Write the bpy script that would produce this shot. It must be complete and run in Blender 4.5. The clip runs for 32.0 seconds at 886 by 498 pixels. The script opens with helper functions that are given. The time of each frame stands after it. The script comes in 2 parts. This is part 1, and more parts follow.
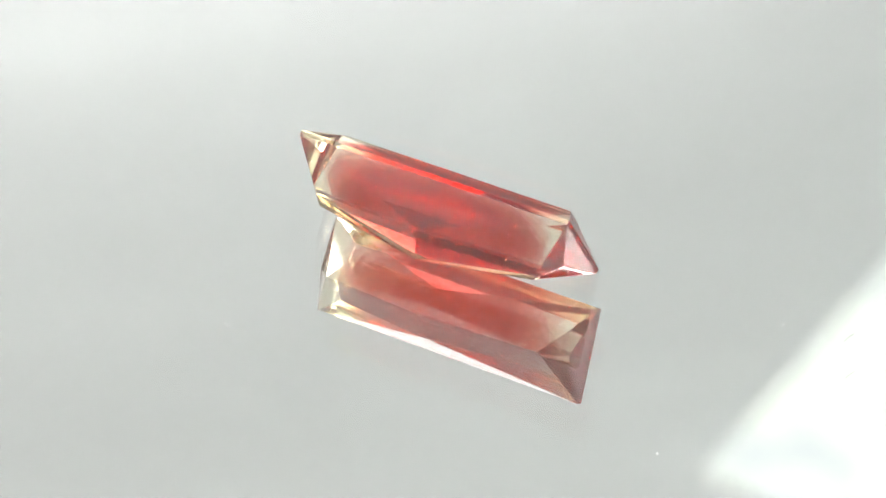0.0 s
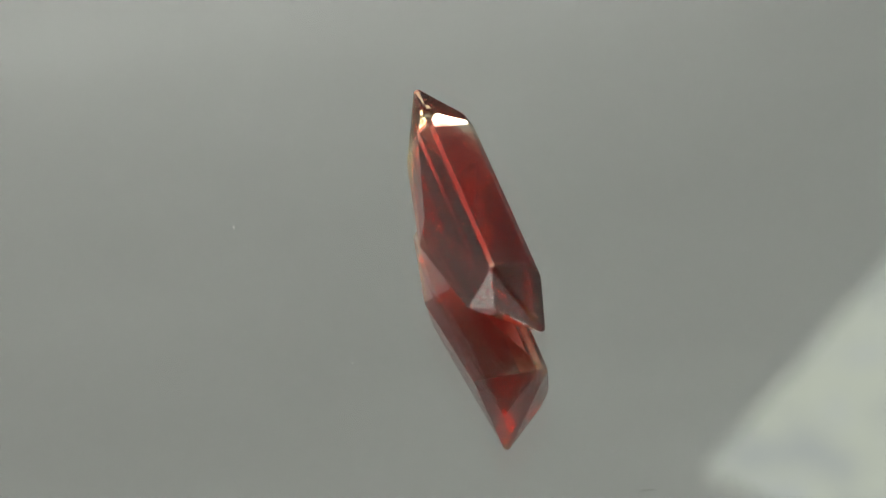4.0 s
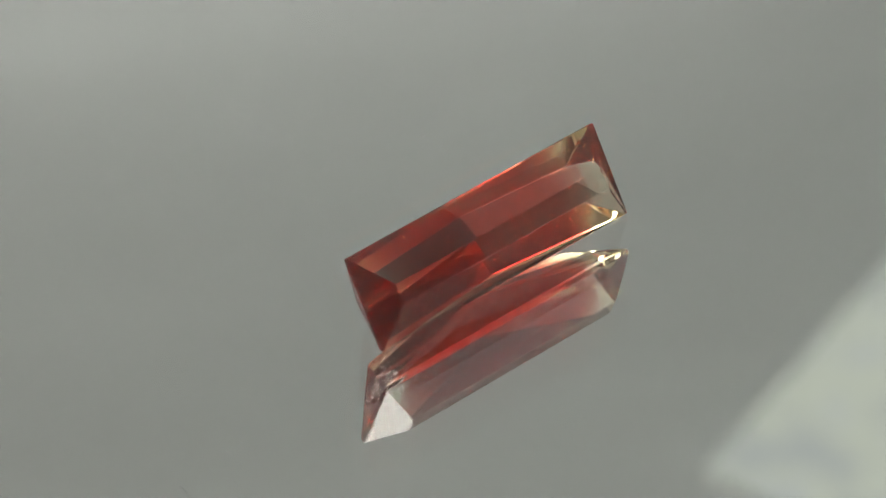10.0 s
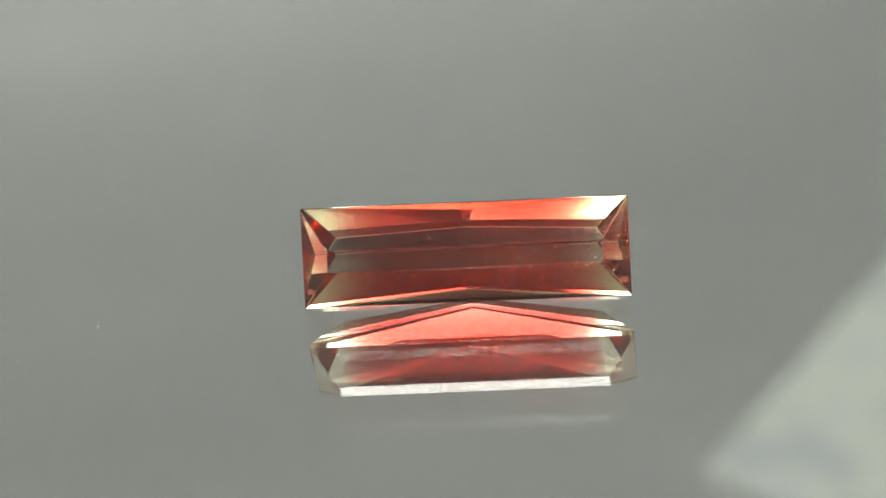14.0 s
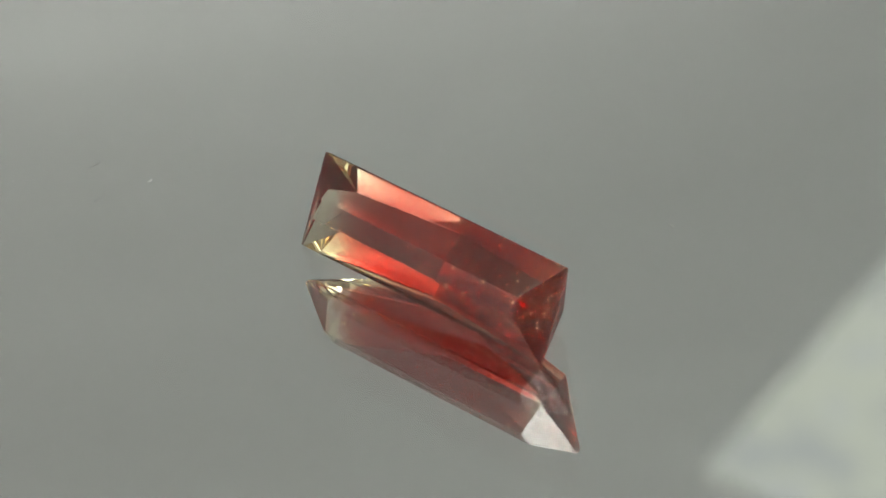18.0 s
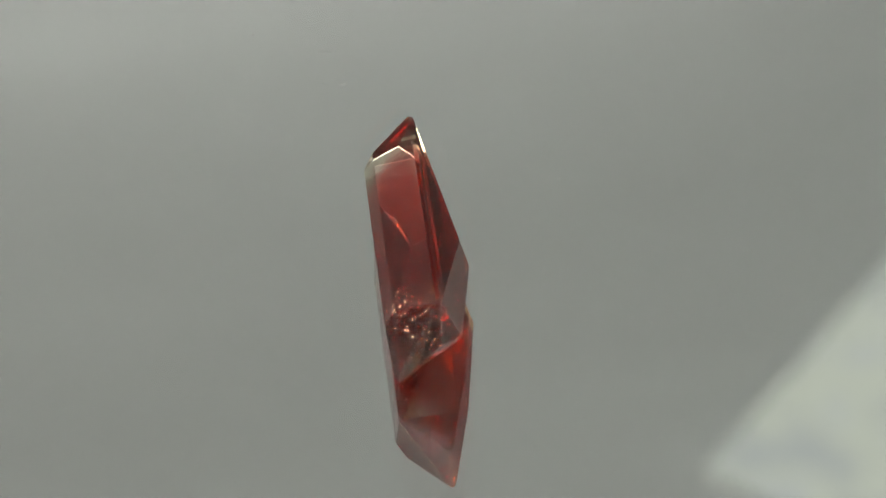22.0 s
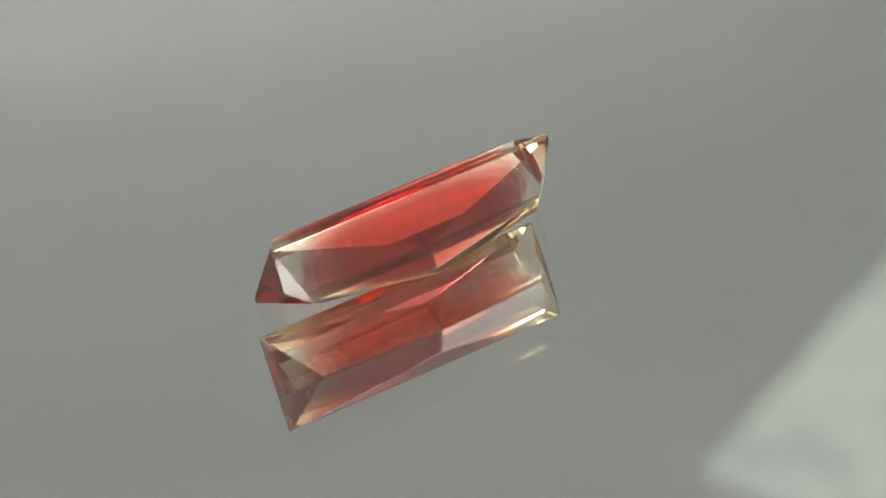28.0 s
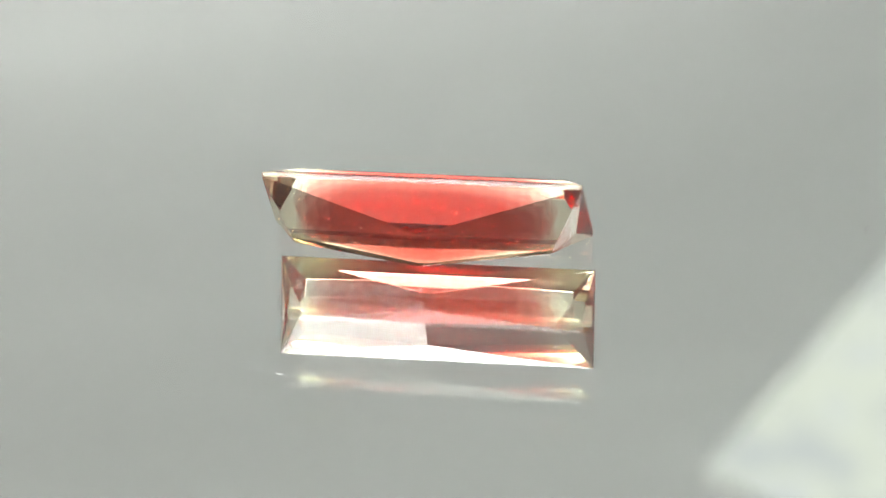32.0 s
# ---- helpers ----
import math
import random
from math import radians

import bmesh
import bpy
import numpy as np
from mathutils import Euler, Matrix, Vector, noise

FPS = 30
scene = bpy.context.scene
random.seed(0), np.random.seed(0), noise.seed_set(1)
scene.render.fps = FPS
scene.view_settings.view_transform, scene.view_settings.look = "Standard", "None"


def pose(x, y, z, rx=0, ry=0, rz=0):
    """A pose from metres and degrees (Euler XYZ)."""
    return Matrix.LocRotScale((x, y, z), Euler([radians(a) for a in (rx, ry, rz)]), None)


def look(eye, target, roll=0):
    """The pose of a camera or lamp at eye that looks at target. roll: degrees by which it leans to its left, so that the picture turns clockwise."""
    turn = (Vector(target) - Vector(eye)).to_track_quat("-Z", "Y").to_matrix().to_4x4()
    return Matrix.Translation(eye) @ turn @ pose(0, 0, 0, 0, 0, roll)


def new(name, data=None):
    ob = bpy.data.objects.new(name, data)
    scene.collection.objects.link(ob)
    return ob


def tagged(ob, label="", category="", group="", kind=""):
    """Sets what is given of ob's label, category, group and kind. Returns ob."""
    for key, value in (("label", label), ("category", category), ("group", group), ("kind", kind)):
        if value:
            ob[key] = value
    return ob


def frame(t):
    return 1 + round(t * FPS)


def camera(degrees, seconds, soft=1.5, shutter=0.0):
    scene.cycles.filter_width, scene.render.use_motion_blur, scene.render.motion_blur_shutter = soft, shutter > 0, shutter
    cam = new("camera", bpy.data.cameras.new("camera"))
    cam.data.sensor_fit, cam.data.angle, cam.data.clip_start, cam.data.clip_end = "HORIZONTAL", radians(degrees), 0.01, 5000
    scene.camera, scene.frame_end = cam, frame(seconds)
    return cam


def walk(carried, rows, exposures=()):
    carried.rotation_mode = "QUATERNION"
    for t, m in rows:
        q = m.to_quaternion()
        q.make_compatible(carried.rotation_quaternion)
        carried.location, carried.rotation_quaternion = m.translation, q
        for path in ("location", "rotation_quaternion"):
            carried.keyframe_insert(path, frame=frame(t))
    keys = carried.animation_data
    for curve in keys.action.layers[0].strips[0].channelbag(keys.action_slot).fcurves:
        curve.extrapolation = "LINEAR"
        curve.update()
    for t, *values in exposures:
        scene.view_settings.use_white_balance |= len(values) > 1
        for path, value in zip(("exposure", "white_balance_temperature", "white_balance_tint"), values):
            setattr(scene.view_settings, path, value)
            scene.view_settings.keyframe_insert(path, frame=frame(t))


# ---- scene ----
DUR = 32.0
SHIFT = -0.000200          # the glass top is z = 0
EYE = (0.0, -0.202704, 0.146321 + SHIFT)
AIM = (-0.000113, 0.001710, SHIFT)
cam = camera(10.016, DUR, soft=1.5)
cam.data.dof.use_dof = True
cam.data.dof.focus_distance = 0.249
cam.data.dof.aperture_fstop = 105.0
walk(cam, [(0.0, look(EYE, AIM, -4.708)), (DUR, look(EYE, AIM, -4.708))],
     [(0.0, 1.58, 6280, 14.0), (0.5, 1.36, 6320, 13.0), (1.0, 1.10, 6380, 12.0), (1.5, 0.81, 6430, 11.0), (2.0, 0.55, 6500, 10.0), (2.5, 0.38, 6500, 10.0), (3.0, 0.28, 6500, 10.0), (30.4, 0.31, 6500, 10.0), (31.0, 0.40, 6500, 10.0), (31.5, 0.61, 6450, 10.0), (32.0, 1.00, 6400, 10.5)])

# ---------------------------------------------------------------- light
world = bpy.data.worlds.new("daylight")
scene.world = world
scene.cycles.transparent_max_bounces, scene.cycles.max_bounces = 400, 24   # light crosses the stone many times
scene.cycles.transmission_bounces = scene.cycles.glossy_bounces = 20
world.use_nodes = True
wn = world.node_tree
sky = wn.nodes.new("ShaderNodeTexSky")
sky.sky_type = "NISHITA"
sky.sun_disc = False
sky.sun_elevation, sky.sun_rotation = radians(50), radians(200)
wn.nodes["Background"].inputs[1].default_value = 0.12
wn.links.new(sky.outputs[0], wn.nodes["Background"].inputs[0])

FLOOR_Z, CEIL_Z = -0.78, 1.65


# ---------------------------------------------------------------- materials
def mat(name):
    m = bpy.data.materials.new(name)
    m.use_nodes = True
    nt = m.node_tree
    nt.nodes.clear()
    out = nt.nodes.new("ShaderNodeOutputMaterial")
    return m, nt, out


def node(nt, kind, **inputs):
    n = nt.nodes.new(kind)
    for k, v in inputs.items():
        n.inputs[k.replace("_", " ")].default_value = v
    return n


def ramp(nt, fac, stops):
    r = nt.nodes.new("ShaderNodeValToRGB")
    el = r.color_ramp.elements
    while len(el) < len(stops):
        el.new(0.5)
    for e, (p, c) in zip(el, stops):
        e.position, e.color = p, (*c, 1)
    nt.links.new(fac, r.inputs[0])
    return r.outputs[0]


def plaster(name, colour, patch=0.06, scale=3.0, stretch=(1.0, 1.0, 1.0)):
    m, nt, out = mat(name)
    co = nt.nodes.new("ShaderNodeTexCoord")
    big = node(nt, "ShaderNodeTexNoise", Scale=scale, Detail=4.0)
    fine = node(nt, "ShaderNodeTexNoise", Scale=160.0, Detail=3.0)
    mp = nt.nodes.new("ShaderNodeMapping")
    mp.inputs["Scale"].default_value = stretch
    nt.links.new(co.outputs["Object"], mp.inputs[0])
    nt.links.new(mp.outputs[0], big.inputs["Vector"])
    nt.links.new(co.outputs["Object"], fine.inputs["Vector"])
    c = ramp(nt, big.outputs[0], [(0.3, [v * (1 - patch) for v in colour]), (0.7, [v * (1 + patch) for v in colour])])
    bump = node(nt, "ShaderNodeBump", Strength=0.15, Distance=0.002)
    nt.links.new(fine.outputs[0], bump.inputs["Height"])
    b = node(nt, "ShaderNodeBsdfPrincipled", Roughness=0.85)
    nt.links.new(c, b.inputs["Base Color"])
    nt.links.new(bump.outputs[0], b.inputs["Normal"])
    nt.links.new(b.outputs[0], out.inputs[0])
    return m


def gem_material():
    """Clear, faintly straw-coloured feldspar with a little milky haze at its skin."""
    m, nt, out = mat("clear_feldspar")
    rf = node(nt, "ShaderNodeBsdfRefraction", Roughness=0.0, IOR=1.56)
    rf.inputs["Color"].default_value = (0.985, 0.975, 0.955, 1)
    co = nt.nodes.new("ShaderNodeTexCoord")
    gl = node(nt, "ShaderNodeBsdfGlossy", Roughness=0.0)
    gl.inputs["Color"].default_value = (0.992, 0.985, 0.975, 1)
    fr = node(nt, "ShaderNodeFresnel", IOR=1.56)
    mix = nt.nodes.new("ShaderNodeMixShader")
    nt.links.new(fr.outputs[0], mix.inputs[0])
    nt.links.new(rf.outputs[0], mix.inputs[1])
    nt.links.new(gl.outputs[0], mix.inputs[2])
    tr = nt.nodes.new("ShaderNodeBsdfTranslucent")
    ns = node(nt, "ShaderNodeTexNoise", Scale=420.0, Detail=3.0)
    nt.links.new(co.outputs["Object"], ns.inputs["Vector"])
    nt.links.new(ramp(nt, ns.outputs[0], [(0.3, (0.56, 0.34, 0.33)), (0.7, (0.64, 0.42, 0.40))]), tr.inputs["Color"])
    hz = nt.nodes.new("ShaderNodeMixShader")
    hz.inputs[0].default_value = 0.03
    nt.links.new(mix.outputs[0], hz.inputs[1])
    nt.links.new(tr.outputs[0], hz.inputs[2])
    nt.links.new(hz.outputs[0], out.inputs[0])
    return m


def zone_material(name, deep, pale):
    """Red growth zone inside the stone: each skin of it dyes the light that passes, unevenly."""
    m, nt, out = mat(name)
    co = nt.nodes.new("ShaderNodeTexCoord")
    mp = nt.nodes.new("ShaderNodeMapping")
    mp.inputs["Scale"].default_value = (0.35, 1.0, 1.0)
    nt.links.new(co.outputs["Object"], mp.inputs[0])
    ns = node(nt, "ShaderNodeTexNoise", Scale=900.0, Detail=3.0)
    nt.links.new(mp.outputs[0], ns.inputs["Vector"])
    t = nt.nodes.new("ShaderNodeBsdfTransparent")
    nt.links.new(ramp(nt, ns.outputs[0], [(0.3, deep), (0.7, pale)]), t.inputs["Color"])
    nt.links.new(t.outputs[0], out.inputs[0])
    return m


def simple(name, colour, rough, metal=0.0, var=0.1, scale=200.0):
    m, nt, out = mat(name)
    co = nt.nodes.new("ShaderNodeTexCoord")
    n = node(nt, "ShaderNodeTexNoise", Scale=scale, Detail=3.0)
    nt.links.new(co.outputs["Object"], n.inputs["Vector"])
    c = ramp(nt, n.outputs[0], [(0.3, [v * (1 - var) for v in colour]), (0.7, [min(1, v * (1 + var)) for v in colour])])
    b = node(nt, "ShaderNodeBsdfPrincipled", Roughness=rough, Metallic=metal)
    nt.links.new(c, b.inputs["Base Color"])
    nt.links.new(b.outputs[0], out.inputs[0])
    return m


def flake_material():
    m, nt, out = mat("copper_platelet")
    g = node(nt, "ShaderNodeBsdfGlossy", Roughness=0.07)
    g.inputs["Color"].default_value = (1.0, 0.82, 0.68, 1)
    t = nt.nodes.new("ShaderNodeBsdfTransparent")
    mix = nt.nodes.new("ShaderNodeMixShader")
    mix.inputs[0].default_value = 0.15
    nt.links.new(g.outputs[0], mix.inputs[1])
    nt.links.new(t.outputs[0], mix.inputs[2])
    nt.links.new(mix.outputs[0], out.inputs[0])
    return m


def plate_glass_material():
    m, nt, out = mat("float_glass")
    g = node(nt, "ShaderNodeBsdfGlass", Roughness=0.0, IOR=1.70)
    g.inputs["Color"].default_value = (0.955, 0.975, 0.955, 1)
    nt.links.new(g.outputs[0], out.inputs[0])
    return m


def mirror_material():
    m, nt, out = mat("silver_backing")
    b = node(nt, "ShaderNodeBsdfGlossy", Roughness=0.0)
    b.inputs["Color"].default_value = (0.86, 0.87, 0.86, 1)
    nt.links.new(b.outputs[0], out.inputs[0])
    return m


def glow_material(name, stops, scale, strength):
    m, nt, out = mat(name)
    co = nt.nodes.new("ShaderNodeTexCoord")
    n = node(nt, "ShaderNodeTexNoise", Scale=scale, Detail=2.0)
    nt.links.new(co.outputs["Object"], n.inputs["Vector"])
    c = ramp(nt, n.outputs[0], stops)
    e = node(nt, "ShaderNodeEmission", Strength=strength)
    nt.links.new(c, e.inputs[0])
    nt.links.new(e.outputs[0], out.inputs[0])
    return m


# unseen walls: tints and dark tones steer light onto stone and ceiling
M_WALL = plaster("sage_bounce_wall", (0.54, 0.565, 0.548))
M_WARM_WALL = plaster("warm_bounce_wall", (0.665, 0.622, 0.615))
M_DARK_WALL = plaster("dark_unseen_wall", (0.20, 0.20, 0.204))
M_CEIL = plaster("ceiling_paint", (0.85, 0.868, 0.872), 0.055, 1.0, (1.6, 7.0, 1.0))
M_FLOOR = simple("grey_floor", (0.80, 0.79, 0.78), 0.6, 0, 0.2, 8)
M_TABLE = simple("pale_table_laminate", (0.26, 0.257, 0.255), 0.45, 0, 0.2, 60)
M_GEM = gem_material()
M_ZONE = zone_material("red_growth_zone", (0.967, 0.864, 0.862), (0.975, 0.890, 0.887))
M_CROSS = zone_material("faint_red_absorption", (0.946, 0.850, 0.858), (0.959, 0.882, 0.889))
M_STRAW, nt, out = mat("straw_outer_zone")
straw_tint = nt.nodes.new("ShaderNodeBsdfTransparent")
straw_tint.inputs["Color"].default_value = (0.988, 0.972, 0.888, 1)
nt.links.new(straw_tint.outputs[0], out.inputs[0])
M_GLASS = plate_glass_material()
M_MIRROR = mirror_material()
M_EDGE = simple("ground_edge_paint", (0.05, 0.05, 0.05), 0.5)
M_COPPER = flake_material()
M_DUST = simple("pale_lint", (0.80, 0.80, 0.78), 0.8, 0, 0.1, 3000)
M_DARKDUST = simple("dark_lint", (0.10, 0.09, 0.09), 0.8, 0, 0.1, 3000)
M_FRAME = simple("white_frame_paint", (0.75, 0.75, 0.73), 0.4, 0, 0.04, 30)
M_SKYPANE = glow_material("sky_and_leaves_beyond", [(0.38, (0.74, 0.76, 0.75)), (0.50, (0.94, 0.96, 0.83)), (0.60, (0.82, 0.84, 0.84))], 17.0, 0.51)
# glow of the overhead source, inferred from white facet reflections
M_LAMP = glow_material("bright_glow", [(0.3, (1.0, 0.985, 0.93)), (0.7, (1.0, 0.99, 0.95))], 2.0, 8.2)
# dimmer added ceiling glows, strengths set to match the stone
M_NORTH = glow_material("north_glow", [(0.3, (1.0, 0.985, 0.95)), (0.7, (1.0, 0.99, 0.96))], 2.0, 1.15)
M_SOUTH = glow_material("south_glow", [(0.3, (1.0, 0.985, 0.95)), (0.7, (1.0, 0.99, 0.96))], 2.0, 1.0)
M_SIDE = glow_material("side_glow", [(0.3, (1.0, 0.985, 0.95)), (0.7, (1.0, 0.99, 0.96))], 2.0, 3.0)


# added fill lights in the walls; no such windows are known
M_FILL = glow_material("fill_glow", [(0.3, (0.97, 0.98, 1.0)), (0.7, (1.0, 0.99, 0.98))], 1.5, 1.4)
M_FILL_BRIGHT = glow_material("bright_fill_glow", [(0.3, (0.97, 0.98, 1.0)), (0.7, (1.0, 0.99, 0.98))], 1.5, 2.3)
M_FILL_SIDE = glow_material("dim_fill_glow", [(0.3, (0.97, 0.98, 1.0)), (0.7, (1.0, 0.99, 0.98))], 1.5, 1.1)
M_FILL_NORTH = glow_material("north_fill_glow", [(0.3, (1.0, 0.945, 0.925)), (0.7, (1.0, 0.96, 0.945))], 1.5, 2.8)
# green and rosy fills, added to tint the ceiling from either side
M_FILL_GREEN = glow_material("green_fill_glow", [(0.3, (0.78, 1.0, 0.86)), (0.7, (0.86, 1.0, 0.92))], 1.5, 1.5)
M_FILL_WARM = glow_material("rosy_fill_glow", [(0.3, (1.0, 0.88, 0.90)), (0.7, (1.0, 0.92, 0.93))], 1.5, 1.5)


# ---------------------------------------------------------------- builders
def part(name, bm, material, parent=None, label="", smooth=False):
    me = bpy.data.meshes.new(name)
    bmesh.ops.recalc_face_normals(bm, faces=bm.faces)
    for f in bm.faces:
        f.smooth = smooth
    bm.to_mesh(me)
    bm.free()
    me.materials.append(material)
    ob = new(name, me)
    if parent is not None:
        ob.parent = parent
    if label:
        tagged(ob, label)
    return ob


def box(bm, x0, x1, y0, y1, z0, z1, bevel=0.0):
    r = bmesh.ops.create_cube(bm, size=1.0)
    vs = r["verts"]
    bmesh.ops.scale(bm, vec=(x1 - x0, y1 - y0, z1 - z0), verts=vs)
    bmesh.ops.translate(bm, vec=((x0 + x1) / 2, (y0 + y1) / 2, (z0 + z1) / 2), verts=vs)
    if bevel:
        es = list({e for v in vs for e in v.link_edges})
        bmesh.ops.bevel(bm, geom=es, offset=bevel, segments=2, affect="EDGES")
    return bm


def boxed(*a, bevel=0.0):
    return box(bmesh.new(), *a, bevel=bevel)


def disc(r, z0, z1, seg=128, bevel=0.0):
    bm = bmesh.new()
    bmesh.ops.create_cone(bm, cap_ends=True, segments=seg, radius1=r, radius2=r, depth=z1 - z0)
    bmesh.ops.translate(bm, vec=(0, 0, (z0 + z1) / 2), verts=bm.verts)
    if bevel:
        es = [e for e in bm.edges if abs(e.verts[0].co.z - e.verts[1].co.z) < 1e-7]
        bmesh.ops.bevel(bm, geom=es, offset=bevel, segments=2, affect="EDGES")
    return bm


def prism(corners, z0, z1):
    bm = bmesh.new()
    lo = [bm.verts.new((x, y, z0)) for x, y in corners]
    hi = [bm.verts.new((x, y, z1)) for x, y in corners]
    n = len(corners)
    bm.faces.new(lo)
    bm.faces.new(hi)
    for i in range(n):
        bm.faces.new((lo[i], lo[(i + 1) % n], hi[(i + 1) % n], hi[i]))
    return bm


# ---------------------------------------------------------------- the room
RX, RY0, RY1 = 1.7, -1.6, 2.75
T = 0.12
T_ROOF = 0.03
FILL_SE = (1.15, 1.62, 0.30, 0.95)   # x0, x1, z0, z1 of the added wall lights
FILL_SW = (-1.66, -0.95, 0.95, 1.32)
FILL_S = (-0.35, 0.62, 0.95, 1.30)
FILL_E = (-1.10, -0.40, 0.40, 1.10)   # y0, y1, z0, z1
FILL_W = (-1.35, -0.55, 1.00, 1.42)
FILL_N = (-1.60, 0.30, 1.47, 1.58)
FILL_NW, FILL_NE = (-1.45, -0.80, 0.82, 1.16), (0.80, 1.45, 0.82, 1.16)


# corners of the bright overhead source: three panes and gaps shaped to match facet glints
GLOW_NEAR = [(-0.66, -0.66), (0.74, -0.66), (0.74, -0.12), (0.50, -0.19), (-0.40, -0.19), (-0.66, -0.12)]
GLOW_FAR = [(-0.45, -0.03), (0.30, -0.03), (0.58, 0.14), (0.60, 0.30), (0.54, 0.62), (-0.40, 0.62), (-0.46, 0.30)]
GLOW_SW = [(-1.32, -1.20), (-0.60, -1.20), (-0.60, -0.72), (-0.71, -0.70), (-0.71, -0.50), (-0.95, -0.50), (-1.05, -0.66), (-1.32, -0.66)]
# further unseen glowing panels, placed to light particular facets
GLOW_SOUTH = [(-0.53, -1.35), (0.86, -1.35), (0.86, -0.76), (-0.53, -0.76)]
GLOW_WEST = [(-1.52, -0.60), (-1.08, -0.60), (-1.08, 0.02), (-1.52, 0.02)]
GLOW_NORTH = [(-0.40, 0.99), (0.46, 0.99), (0.46, 1.40), (-0.40, 1.40)]
GLOW_MID = [(-0.40, 0.67), (0.52, 0.67), (0.46, 0.80), (-0.36, 0.80)]
GLOW_EAST = [(1.08, -0.92), (1.52, -0.92), (1.52, 0.10), (1.08, 0.10)]
SKY_A = Vector((0.1345, 2.070))
SKY_E1 = Vector((0.564, 0.826)) * 0.62
SKY_E2 = Vector((0.745, -0.667)) * 0.50
SKYLIGHT = [tuple(v) for v in (SKY_A, SKY_A + SKY_E1, SKY_A + SKY_E1 + SKY_E2, SKY_A + SKY_E2)]


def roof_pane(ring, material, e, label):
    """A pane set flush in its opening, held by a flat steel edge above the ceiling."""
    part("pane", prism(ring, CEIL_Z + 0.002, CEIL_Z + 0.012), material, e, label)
    n = len(ring)
    for k in range(n):
        a, q = Vector(ring[k]), Vector(ring[(k + 1) % n])
        d = (q - a).normalized()
        s = Vector((d.y, -d.x)) * 0.06
        m = (a + q) / 2 - sum((Vector(r) for r in ring), Vector((0, 0))) / n
        s = s if s.dot(m) > 0 else -s
        part("pane_frame", prism([tuple(a), tuple(q), tuple(q + s), tuple(a + s)], CEIL_Z + T_ROOF + 0.001, CEIL_Z + T_ROOF + 0.02), M_FRAME, e)


def wall_fill(name, w, h, m, fill_material, bar=0.05):
    """An added light: a white framed glowing pane; the wall's inner face is y = 0, the room lies at y > 0."""
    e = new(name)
    part("pane", boxed(0, w, -0.10, -0.09, 0, h), fill_material, e, "glowing pane of the added light")
    for k in range(3):
        x = (w - bar) * k / 2
        part("pane_frame", boxed(x, x + bar, -0.085, -0.03, 0, h, bevel=0.004), M_FRAME, e)
    for k in range(2):
        for z in (0, h - bar):
            x = bar + k * (w - bar) / 2
            part("pane_frame", boxed(x, x + (w - 3 * bar) / 2, -0.08, -0.035, z, z + bar, bevel=0.004), M_FRAME, e)
    part("panel_sill", boxed(-0.05, w + 0.05, -0.03, 0.10, -0.032, -0.003, bevel=0.006), M_FRAME, e)
    e.matrix_basis = m
    tagged(e, "white framed glowing panel added to light the stone and room", "window", kind="structure")


def holed_wall(lo, hi, holes, place):
    """A wall from lo to hi along its run with rectangular openings (a0, a1, z0, z1), cut into blocks round them."""
    bm = bmesh.new()
    cuts = sorted({lo, hi, *(v for h in holes for v in h[:2])})
    for a0, a1 in zip(cuts, cuts[1:]):
        z = FLOOR_Z
        for h in sorted((h for h in holes if h[0] <= a0 and a1 <= h[1]), key=lambda h: h[2]):
            box(bm, *place(a0, a1), z, h[2])
            z = h[3]
        box(bm, *place(a0, a1), z, CEIL_Z)
    return bm


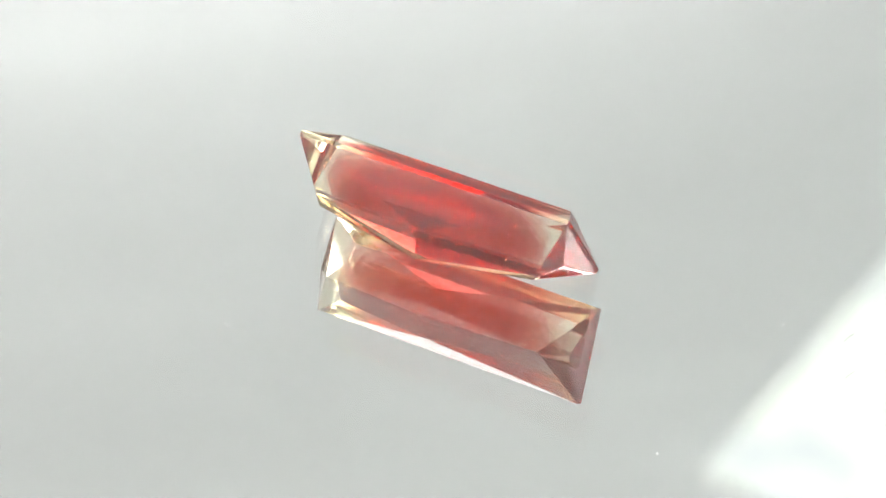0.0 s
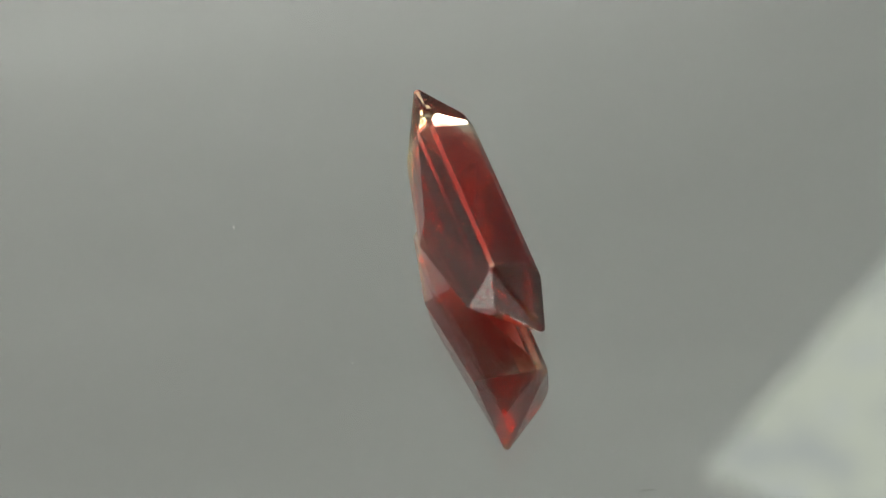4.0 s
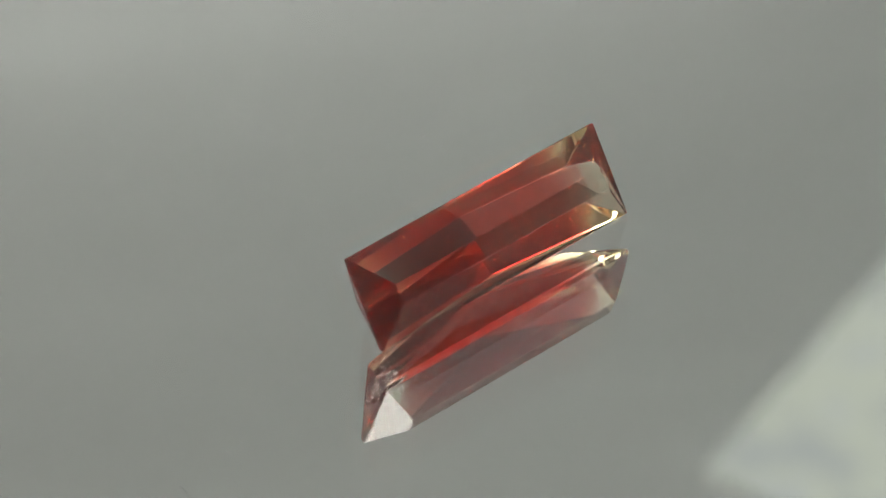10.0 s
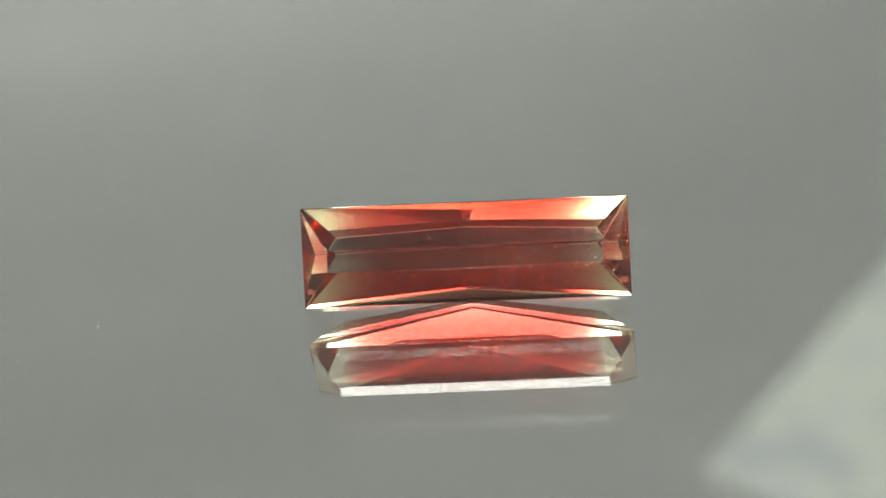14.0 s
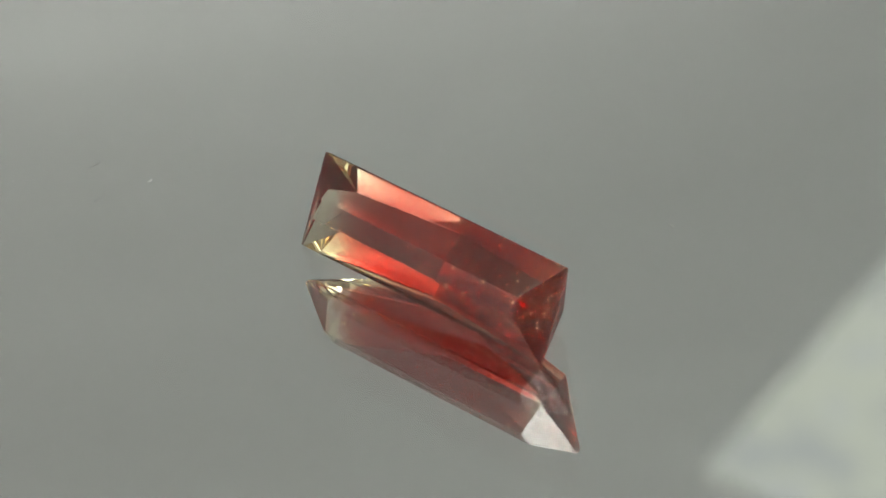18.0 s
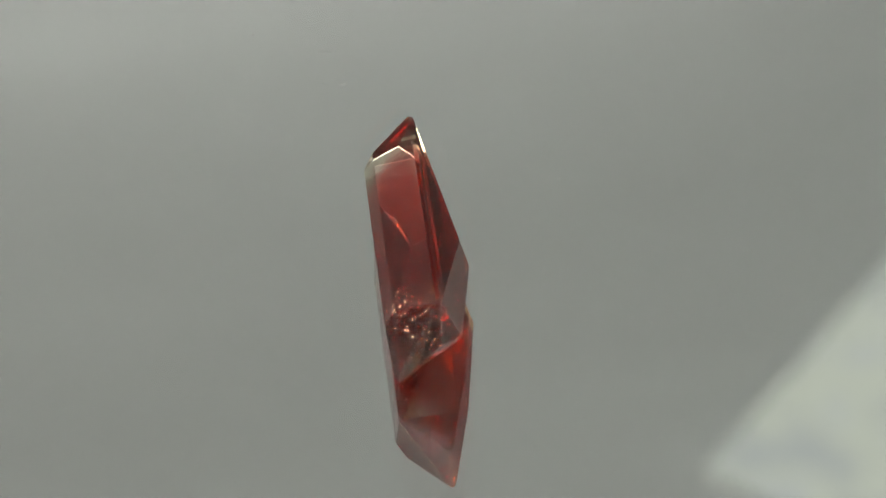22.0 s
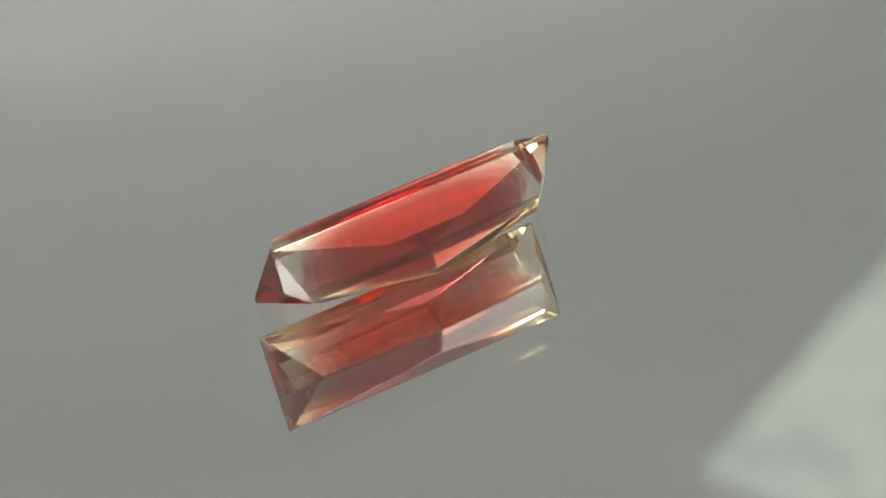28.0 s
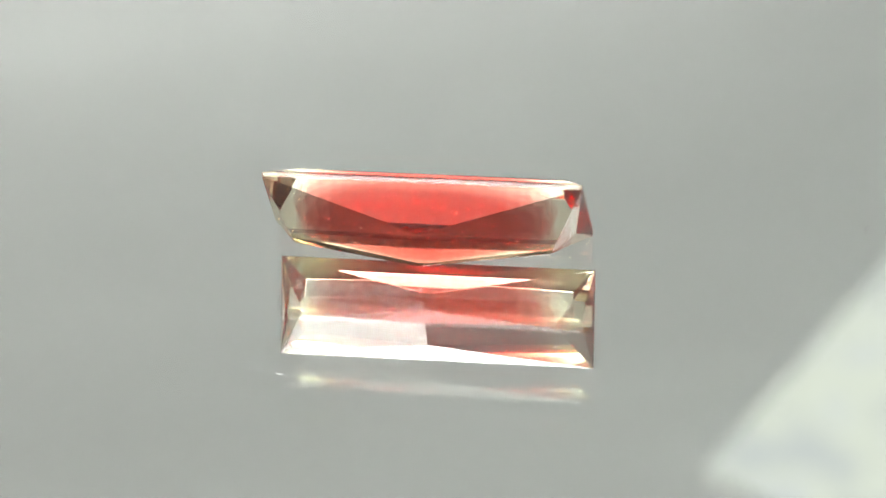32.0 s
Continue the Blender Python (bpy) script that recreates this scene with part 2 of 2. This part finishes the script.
def room():
    st = dict(kind="structure")
    # floor and walls are unseen, toned to shape the bounce light
    tagged(part("floor", boxed(-RX - T, RX + T, RY0 - T, RY1 + T, FLOOR_Z - T, FLOOR_Z), M_FLOOR), "unseen plain pale grey floor that bounces light up", "floor", **st)
    wall = holed_wall(-RX - T, RX + T, [FILL_N, FILL_NW, FILL_NE], lambda a, q: (a, q, RY1, RY1 + T))
    tagged(part("wall_north", wall, M_DARK_WALL), "unseen dark grey wall with openings for three added lights", "wall", **st)
    # panel just under the ceiling, added to brighten its mirrored part
    x0, x1, z0, z1 = FILL_N
    wall_fill("fill_north", x1 - x0, z1 - z0, pose(x1, RY1, z0, 0, 0, 180), M_FILL_NORTH, 0.015)
    for name, (x0, x1, z0, z1), fill_material in (("fill_northwest", FILL_NW, M_FILL_WARM), ("fill_northeast", FILL_NE, M_FILL_GREEN)):
        wall_fill(name, x1 - x0, z1 - z0, pose(x1, RY1, z0, 0, 0, 180), fill_material, 0.02)
    wall = holed_wall(RY0, RY1, [FILL_E], lambda a, q: (RX, RX + T, a, q))
    tagged(part("wall_east", wall, M_WALL), "unseen sage grey wall with an opening for one added light", "wall", **st)
    y0, y1, z0, z1 = FILL_E
    wall_fill("fill_east", y1 - y0, z1 - z0, pose(RX, y0, z0, 0, 0, 90), M_FILL_SIDE, 0.03)
    wall = holed_wall(-RX - T, RX + T, [FILL_SE, FILL_SW, FILL_S], lambda a, q: (a, q, RY0 - T, RY0))
    tagged(part("wall_south", wall, M_DARK_WALL), "unseen dark grey wall with openings for three added lights", "wall", **st)
    for name, (x0, x1, z0, z1), fill_material, bar in (("fill_southeast", FILL_SE, M_FILL, 0.05), ("fill_southwest", FILL_SW, M_FILL_BRIGHT, 0.03), ("fill_south", FILL_S, M_FILL, 0.03)):
        wall_fill(name, x1 - x0, z1 - z0, pose(x0, RY0, z0), fill_material, bar)
    wall = holed_wall(RY0, RY1, [FILL_W], lambda a, q: (-RX - T, -RX, a, q))
    tagged(part("wall_west", wall, M_WARM_WALL), "unseen warm grey wall with an opening for one added light", "wall", **st)
    y0, y1, z0, z1 = FILL_W
    wall_fill("fill_west", y1 - y0, z1 - z0, pose(-RX, y1, z0, 0, 0, -90), M_FILL_BRIGHT, 0.03)
    bm = bmesh.new()
    outer = ((-RX - T, RY0 - T), (RX + T, RY0 - T), (RX + T, RY1 + T), (-RX - T, RY1 + T))
    for ring in (outer, GLOW_NEAR, GLOW_FAR, GLOW_SW, GLOW_SOUTH, GLOW_WEST, GLOW_EAST, GLOW_NORTH, GLOW_MID, SKYLIGHT):
        vs = [bm.verts.new((x, y, CEIL_Z)) for x, y in ring]
        for k in range(len(vs)):
            bm.edges.new((vs[k], vs[(k + 1) % len(vs)]))
    made = bmesh.ops.triangle_fill(bm, edges=bm.edges[:], use_beauty=True)
    top = bmesh.ops.extrude_face_region(bm, geom=[g for g in made["geom"] if isinstance(g, bmesh.types.BMFace)])
    bmesh.ops.translate(bm, vec=(0, 0, T_ROOF), verts=[g for g in top["geom"] if isinstance(g, bmesh.types.BMVert)])
    tagged(part("ceiling", bm, M_CEIL), "plain pale grey painted ceiling, open for one roof window and eight added glows", "ceiling", **st)


room()




def overhead_glows():
    """A bright source straight above the table, inferred from facet glints, and five added panels."""
    e = new("overhead_glow")
    for ring in (GLOW_NEAR, GLOW_FAR, GLOW_SW):
        roof_pane(ring, M_LAMP, e, "glowing pane added in the ceiling")
    tagged(e, "wide bright overhead source, shaped to match the facet glints", "window", kind="structure")
    # five unseen ceiling panels, added to light the stone
    for name, ring in (("glow_west", GLOW_WEST), ("glow_east", GLOW_EAST), ("glow_north", GLOW_NORTH), ("glow_south", GLOW_SOUTH), ("glow_mid", GLOW_MID)):
        e = new(name)
        roof_pane(ring, M_SOUTH if ring is GLOW_SOUTH else M_NORTH if ring is GLOW_NORTH else M_SIDE, e, "glowing pane added in the ceiling")
        tagged(e, "narrow glowing panel added in the ceiling", "window", kind="structure")


overhead_glows()


def skylight():
    # a roof light whose corner shows mirrored in the plate
    e = new("window_1")
    roof_pane(SKYLIGHT, M_SKYPANE, e, "bright pane with blurred sky and leaves beyond")
    tagged(e, "bright roof window showing pale sky and leaves", "window", kind="structure")


skylight()


# ---------------------------------------------------------------- table, plate and stone
def table():
    e = new("table")
    part("tabletop", boxed(-0.6, 0.6, -0.4, 0.6, -0.055, -0.030, bevel=0.004), M_TABLE, e)
    for x in (-0.55, 0.55):
        for y in (-0.35, 0.55):
            part("leg", boxed(x - 0.025, x + 0.025, y - 0.025, y + 0.025, FLOOR_Z, -0.055, bevel=0.003), M_TABLE, e)
    tagged(e, "pale grey laminate table with four square legs", "table")


table()

GLASS = 0.00275


def fibre(x, y, length, curl, a, r=0.000012):
    """A short curled hair of lint lying on the glass."""
    bm = bmesh.new()
    rings, n = [], 10
    px, py = x, y
    for i in range(n):
        d = a + curl * i / (n - 1)
        ring = [bm.verts.new((px - math.sin(d) * r * math.cos(k * 1.2566), py + math.cos(d) * r * math.cos(k * 1.2566), r * (1 + math.sin(k * 1.2566)))) for k in range(5)]
        rings.append(ring)
        px, py = px + math.cos(d) * length / (n - 1), py + math.sin(d) * length / (n - 1)
    for p, q in zip(rings, rings[1:]):
        for k in range(5):
            bm.faces.new((p[k], p[(k + 1) % 5], q[(k + 1) % 5], q[k]))
    bm.faces.new(rings[0])
    bm.faces.new(rings[-1])
    return bm



def turntable():
    base = new("turntable_base")
    part("housing", disc(0.085, -0.030, -0.012, bevel=0.002), M_EDGE, base)
    part("spindle", disc(0.020, -0.012, -0.0045, 48), M_EDGE, base)
    tagged(base, "low black turntable base on the table", "turntable")
    e = new("mirror_plate")
    part("glass", disc(0.150, -GLASS - 0.0006, 0.0, 160, bevel=0.0004), M_GLASS, e, "clear greenish plate glass")
    part("silvering", disc(0.1492, -GLASS - 0.0003, -GLASS, 160), M_MIRROR, e, "silver mirror coating under the glass")
    rnd = random.Random(7)
    specks = [(8.2, 10.7), (9.5, 9.7), (9.1, 10.9), (-6.4, 6.25), (1.35, 20.3), (-14.5, 8.2), (-17.8, 6.7), (-18.1, 0.0), (-18.9, -1.4), (-10.4, -14.9),
              (-20.1, -8.1), (-20.8, -6.4), (-20.9, -9.2), (-22.3, -7.7), (-22.6, -8.3), (-17.2, 7.6), (-17.7, 7.9), (9.6, 12.9), (-23.7, 3.1)]
    for x, y, grain in [(x, y, M_DUST) for x, y in specks] + [(5.65, -8.2, M_DARKDUST), (4.3, -10.3, M_DARKDUST)]:
        bm = bmesh.new()
        bmesh.ops.create_icosphere(bm, subdivisions=1, radius=rnd.uniform(0.022, 0.042) / 1000)
        for v in bm.verts:
            v.co *= rnd.uniform(0.6, 1.3)
        bmesh.ops.rotate(bm, cent=(0, 0, 0), matrix=Matrix.Rotation(rnd.uniform(0, 6), 3, "Z"), verts=bm.verts)
        low = min(v.co.z for v in bm.verts)
        bmesh.ops.translate(bm, vec=(x / 1000, y / 1000, -low), verts=bm.verts)
        part("dust_speck", bm, grain, e)
    for x, y, length, curl, a, dark in ((6.8, 9.3, 0.42, 1.6, 2.2, 0), (-17.1, -4.1, 0.40, 2.2, 0.6, 0), (-20.4, -5.0, 0.75, 0.5, 1.2, 1)):
        part("lint", fibre(x / 1000, y / 1000, length / 1000, curl, a), M_DARKDUST if dark else M_DUST, e)
    part("backing", disc(0.149, -0.0045, -GLASS - 0.0007, 160), M_EDGE, e)
    return tagged(e, "round slowly turning grey glass mirror plate", "mirror plate"), base


plate, plate_base = turntable()

L2, W2 = 0.0080, 0.0024587                      # girdle, half length and half width
TL, TW, HC = 0.006700, 0.0005415, 0.001253      # narrow table
KL, KD, KC, GIRD = 0.006414, 0.002601, 0.003619, 0.00025   # keel ends and deepest point
AV, AW = 0.001288, 0.002521                     # tips of the long triangular facets
ZONE, ZONE_W = (0.0070, 0.0027, 0.0021), -0.0010       # half sizes and depth of the red growth zone
ZONE_SKINS = (0.95, 0.87, 0.79, 0.71)
MU, MW = 0.007557, 0.001411                     # tips of the end triangles


def gem():
    bm = bmesh.new()
    P = {}
    for e, s in (("P", -1), ("Q", 1)):
        for k, v in (("u", 1), ("l", -1)):
            P["G" + e + k] = (s * L2, v * W2, 0)
            P["H" + e + k] = (s * L2, v * W2, -GIRD)
            P["T" + e + k] = (s * TL, v * TW, HC)
        P["K" + e] = (s * KL, 0, -KD)
        P["M" + e] = (s * MU, 0, -MW)
    P["K"] = (0, 0, -KC)
    P["Au"], P["Al"] = (0, AV, -AW), (0, -AV, -AW)
    V = {k: bm.verts.new(c) for k, c in P.items()}
    facets = ["TPu TPl TQl TQu", "GPu GPl TPl TPu", "GQu GQl TQl TQu", "GPu GQu TQu TPu", "GPl GQl TQl TPl",
              "GPu GPl HPl HPu", "GQu GQl HQl HQu", "GPu GQu HQu HPu", "GPl GQl HQl HPl", "HPu HQu Au", "HPl HQl Al"]
    for e in "PQ":
        facets += ["Hxu Hxl Mx", "Hxu Mx Kx", "Hxl Mx Kx", "Hxu Au K Kx", "Hxl Al K Kx"]
        facets = [f.replace("x", e) for f in facets]
    for f in facets:
        bm.faces.new([V[k] for k in f.split()])
    bmesh.ops.recalc_face_normals(bm, faces=bm.faces)
    bm.normal_update()
    planes = [(f.normal.copy(), f.normal.dot(f.verts[0].co)) for f in bm.faces]
    bmesh.ops.bevel(bm, geom=bm.edges[:], offset=0.000018, segments=1, affect="EDGES")   # polished, faintly worn edges
    e = new("gemstone")
    part("faceted_body", bm, M_GEM, e)
    straw = bmesh.new()
    SV = {k: straw.verts.new((c[0] * 0.99, c[1] * 0.985, (c[2] + 0.0010) * 0.985 - 0.0010)) for k, c in P.items()}
    for f in facets:
        straw.faces.new([SV[k] for k in f.split()])
    part("straw_zone", straw, M_STRAW, e, "clear straw-coloured outer zone")
    # the red growth zone follows the stone's form, with rounded ends
    mid = Vector((0.0002, 0, ZONE_W))
    for k in ZONE_SKINS:
        bm = bmesh.new()
        bmesh.ops.create_icosphere(bm, subdivisions=4, radius=1.0)
        for v in bm.verts:
            x, y, z = v.co
            d = Vector((ZONE[0] * x, ZONE[1] * y, ZONE[2] * z))
            own = d.length * (1.0 + 0.07 * math.sin(3.1 * x + 2.0 * y + 40 * k) * math.sin(2.3 * z + 4.0 * y + 23 * k))
            d.normalize()
            skin = min((c - n.dot(mid)) / n.dot(d) for n, c in planes if n.dot(d) > 1e-6)
            v.co = mid + d * k * ((skin * 0.97) ** -6 + own ** -6) ** (-1 / 6)
        part("colour_zone", bm, M_ZONE, e, "soft red growth zone inside the clear stone", smooth=True)
    # tint sheets across the width stand in for absorption: the stone is reddest when seen through them
    rnd = random.Random(12)
    for i in range(13):
        c = Vector((rnd.uniform(-0.0002, 0.0002), -0.0018 + 0.0003 * i, 0))
        c.z = -0.0009 + 0.2 * abs(c.y)
        ru, rw = rnd.uniform(0.0056, 0.0073), rnd.uniform(0.0021, 0.0026)
        bm = bmesh.new()
        ring = []
        for q in range(72):
            a = q * math.tau / 72
            d = Vector((ru * math.cos(a), 0, rw * math.sin(a)))
            own = d.length
            d.normalize()
            skin = min((k - n.dot(c)) / n.dot(d) for n, k in planes if n.dot(d) > 1e-6)
            ring.append(bm.verts.new(c + d * ((skin * 0.96) ** -6 + own ** -6) ** (-1 / 6)))
        bm.faces.new(ring)
        part("tint_sheet", bm, M_ZONE, e, "thin red tint sheet standing in for absorption in the stone")
    # faint tint sheets across the length stand in for absorption: the stone darkens when seen end to end
    for i in range(24):
        c = Vector((-0.0062 + 0.00054 * i + rnd.uniform(-0.0001, 0.0001), 0, -0.0010))
        r = rnd.uniform(0.0018, 0.0023)
        bm = bmesh.new()
        ring = []
        for q in range(48):
            a = q * math.tau / 48
            d = Vector((0, math.cos(a), math.sin(a)))
            skin = min((k - n.dot(c)) / n.dot(d) for n, k in planes if n.dot(d) > 1e-6)
            ring.append(bm.verts.new(c + d * ((skin * 0.95) ** -6 + r ** -6) ** (-1 / 6)))
        bm.faces.new(ring)
        part("cross_sheet", bm, M_CROSS, e, "faint red tint sheet across the stone, standing in for absorption")
    # copper platelets in three families, each tilted to glint at the camera at set times
    rnd = random.Random(4)
    fl = bmesh.new()
    for count, face, spread, u_mid, u_wide in ((4600, (0.06, 0.94, -0.12), 0.38, 0.0010, 0.0029), (2200, (0.02, 0.10, 0.95), 0.30, 0.0020, 0.0021), (520, (0.38, 0.66, 0.56), 0.28, 0.0060, 0.0010)):
        n = 0
        while n < count:
            u, v, w = rnd.gauss(u_mid, u_wide), rnd.gauss(0, 0.0009), rnd.uniform(-0.0028, 0.0008)
            up = Vector((face[0] + rnd.gauss(0, spread), face[1] + rnd.gauss(0, spread), face[2] + rnd.gauss(0, spread)))
            if abs(u) > 0.0074 or min(k - q.dot(Vector((u, v, w))) for q, k in planes) < 0.00012:
                continue
            r = rnd.uniform(0.000007, 0.000021)
            m = Matrix.Translation((u, v, w)) @ up.to_track_quat("Z", "Y").to_matrix().to_4x4() @ Matrix.Rotation(rnd.uniform(0, 6.3), 4, "Z")
            vs = [fl.verts.new(m @ Vector((r * math.cos(a) * (1 + 0.4 * (k % 2)), r * math.sin(a), 0))) for k, a in enumerate(i * math.pi / 3 for i in range(6))]
            fl.faces.new(vs)
            n += 1
    tagged(part("copper_inclusions", fl, M_COPPER, e, "tiny glinting copper platelets"), kind="stuff")
    return tagged(e, "long red and clear faceted rectangular gemstone with copper glints", "gemstone")


stone = gem()

REST = pose(0.001130, -0.002151, 0.0025 + SHIFT, 62.762, 0, 0)


def turn(t):
    return Matrix.Rotation(radians(-10.47358 * (t - 14.4) - 8.0280), 4, "Z")


def motions():
    times = [i * 2.0 for i in range(17)]
    walk(plate, [(t, turn(t)) for t in times])
    walk(stone, [(t, turn(t) @ REST) for t in times])


motions()
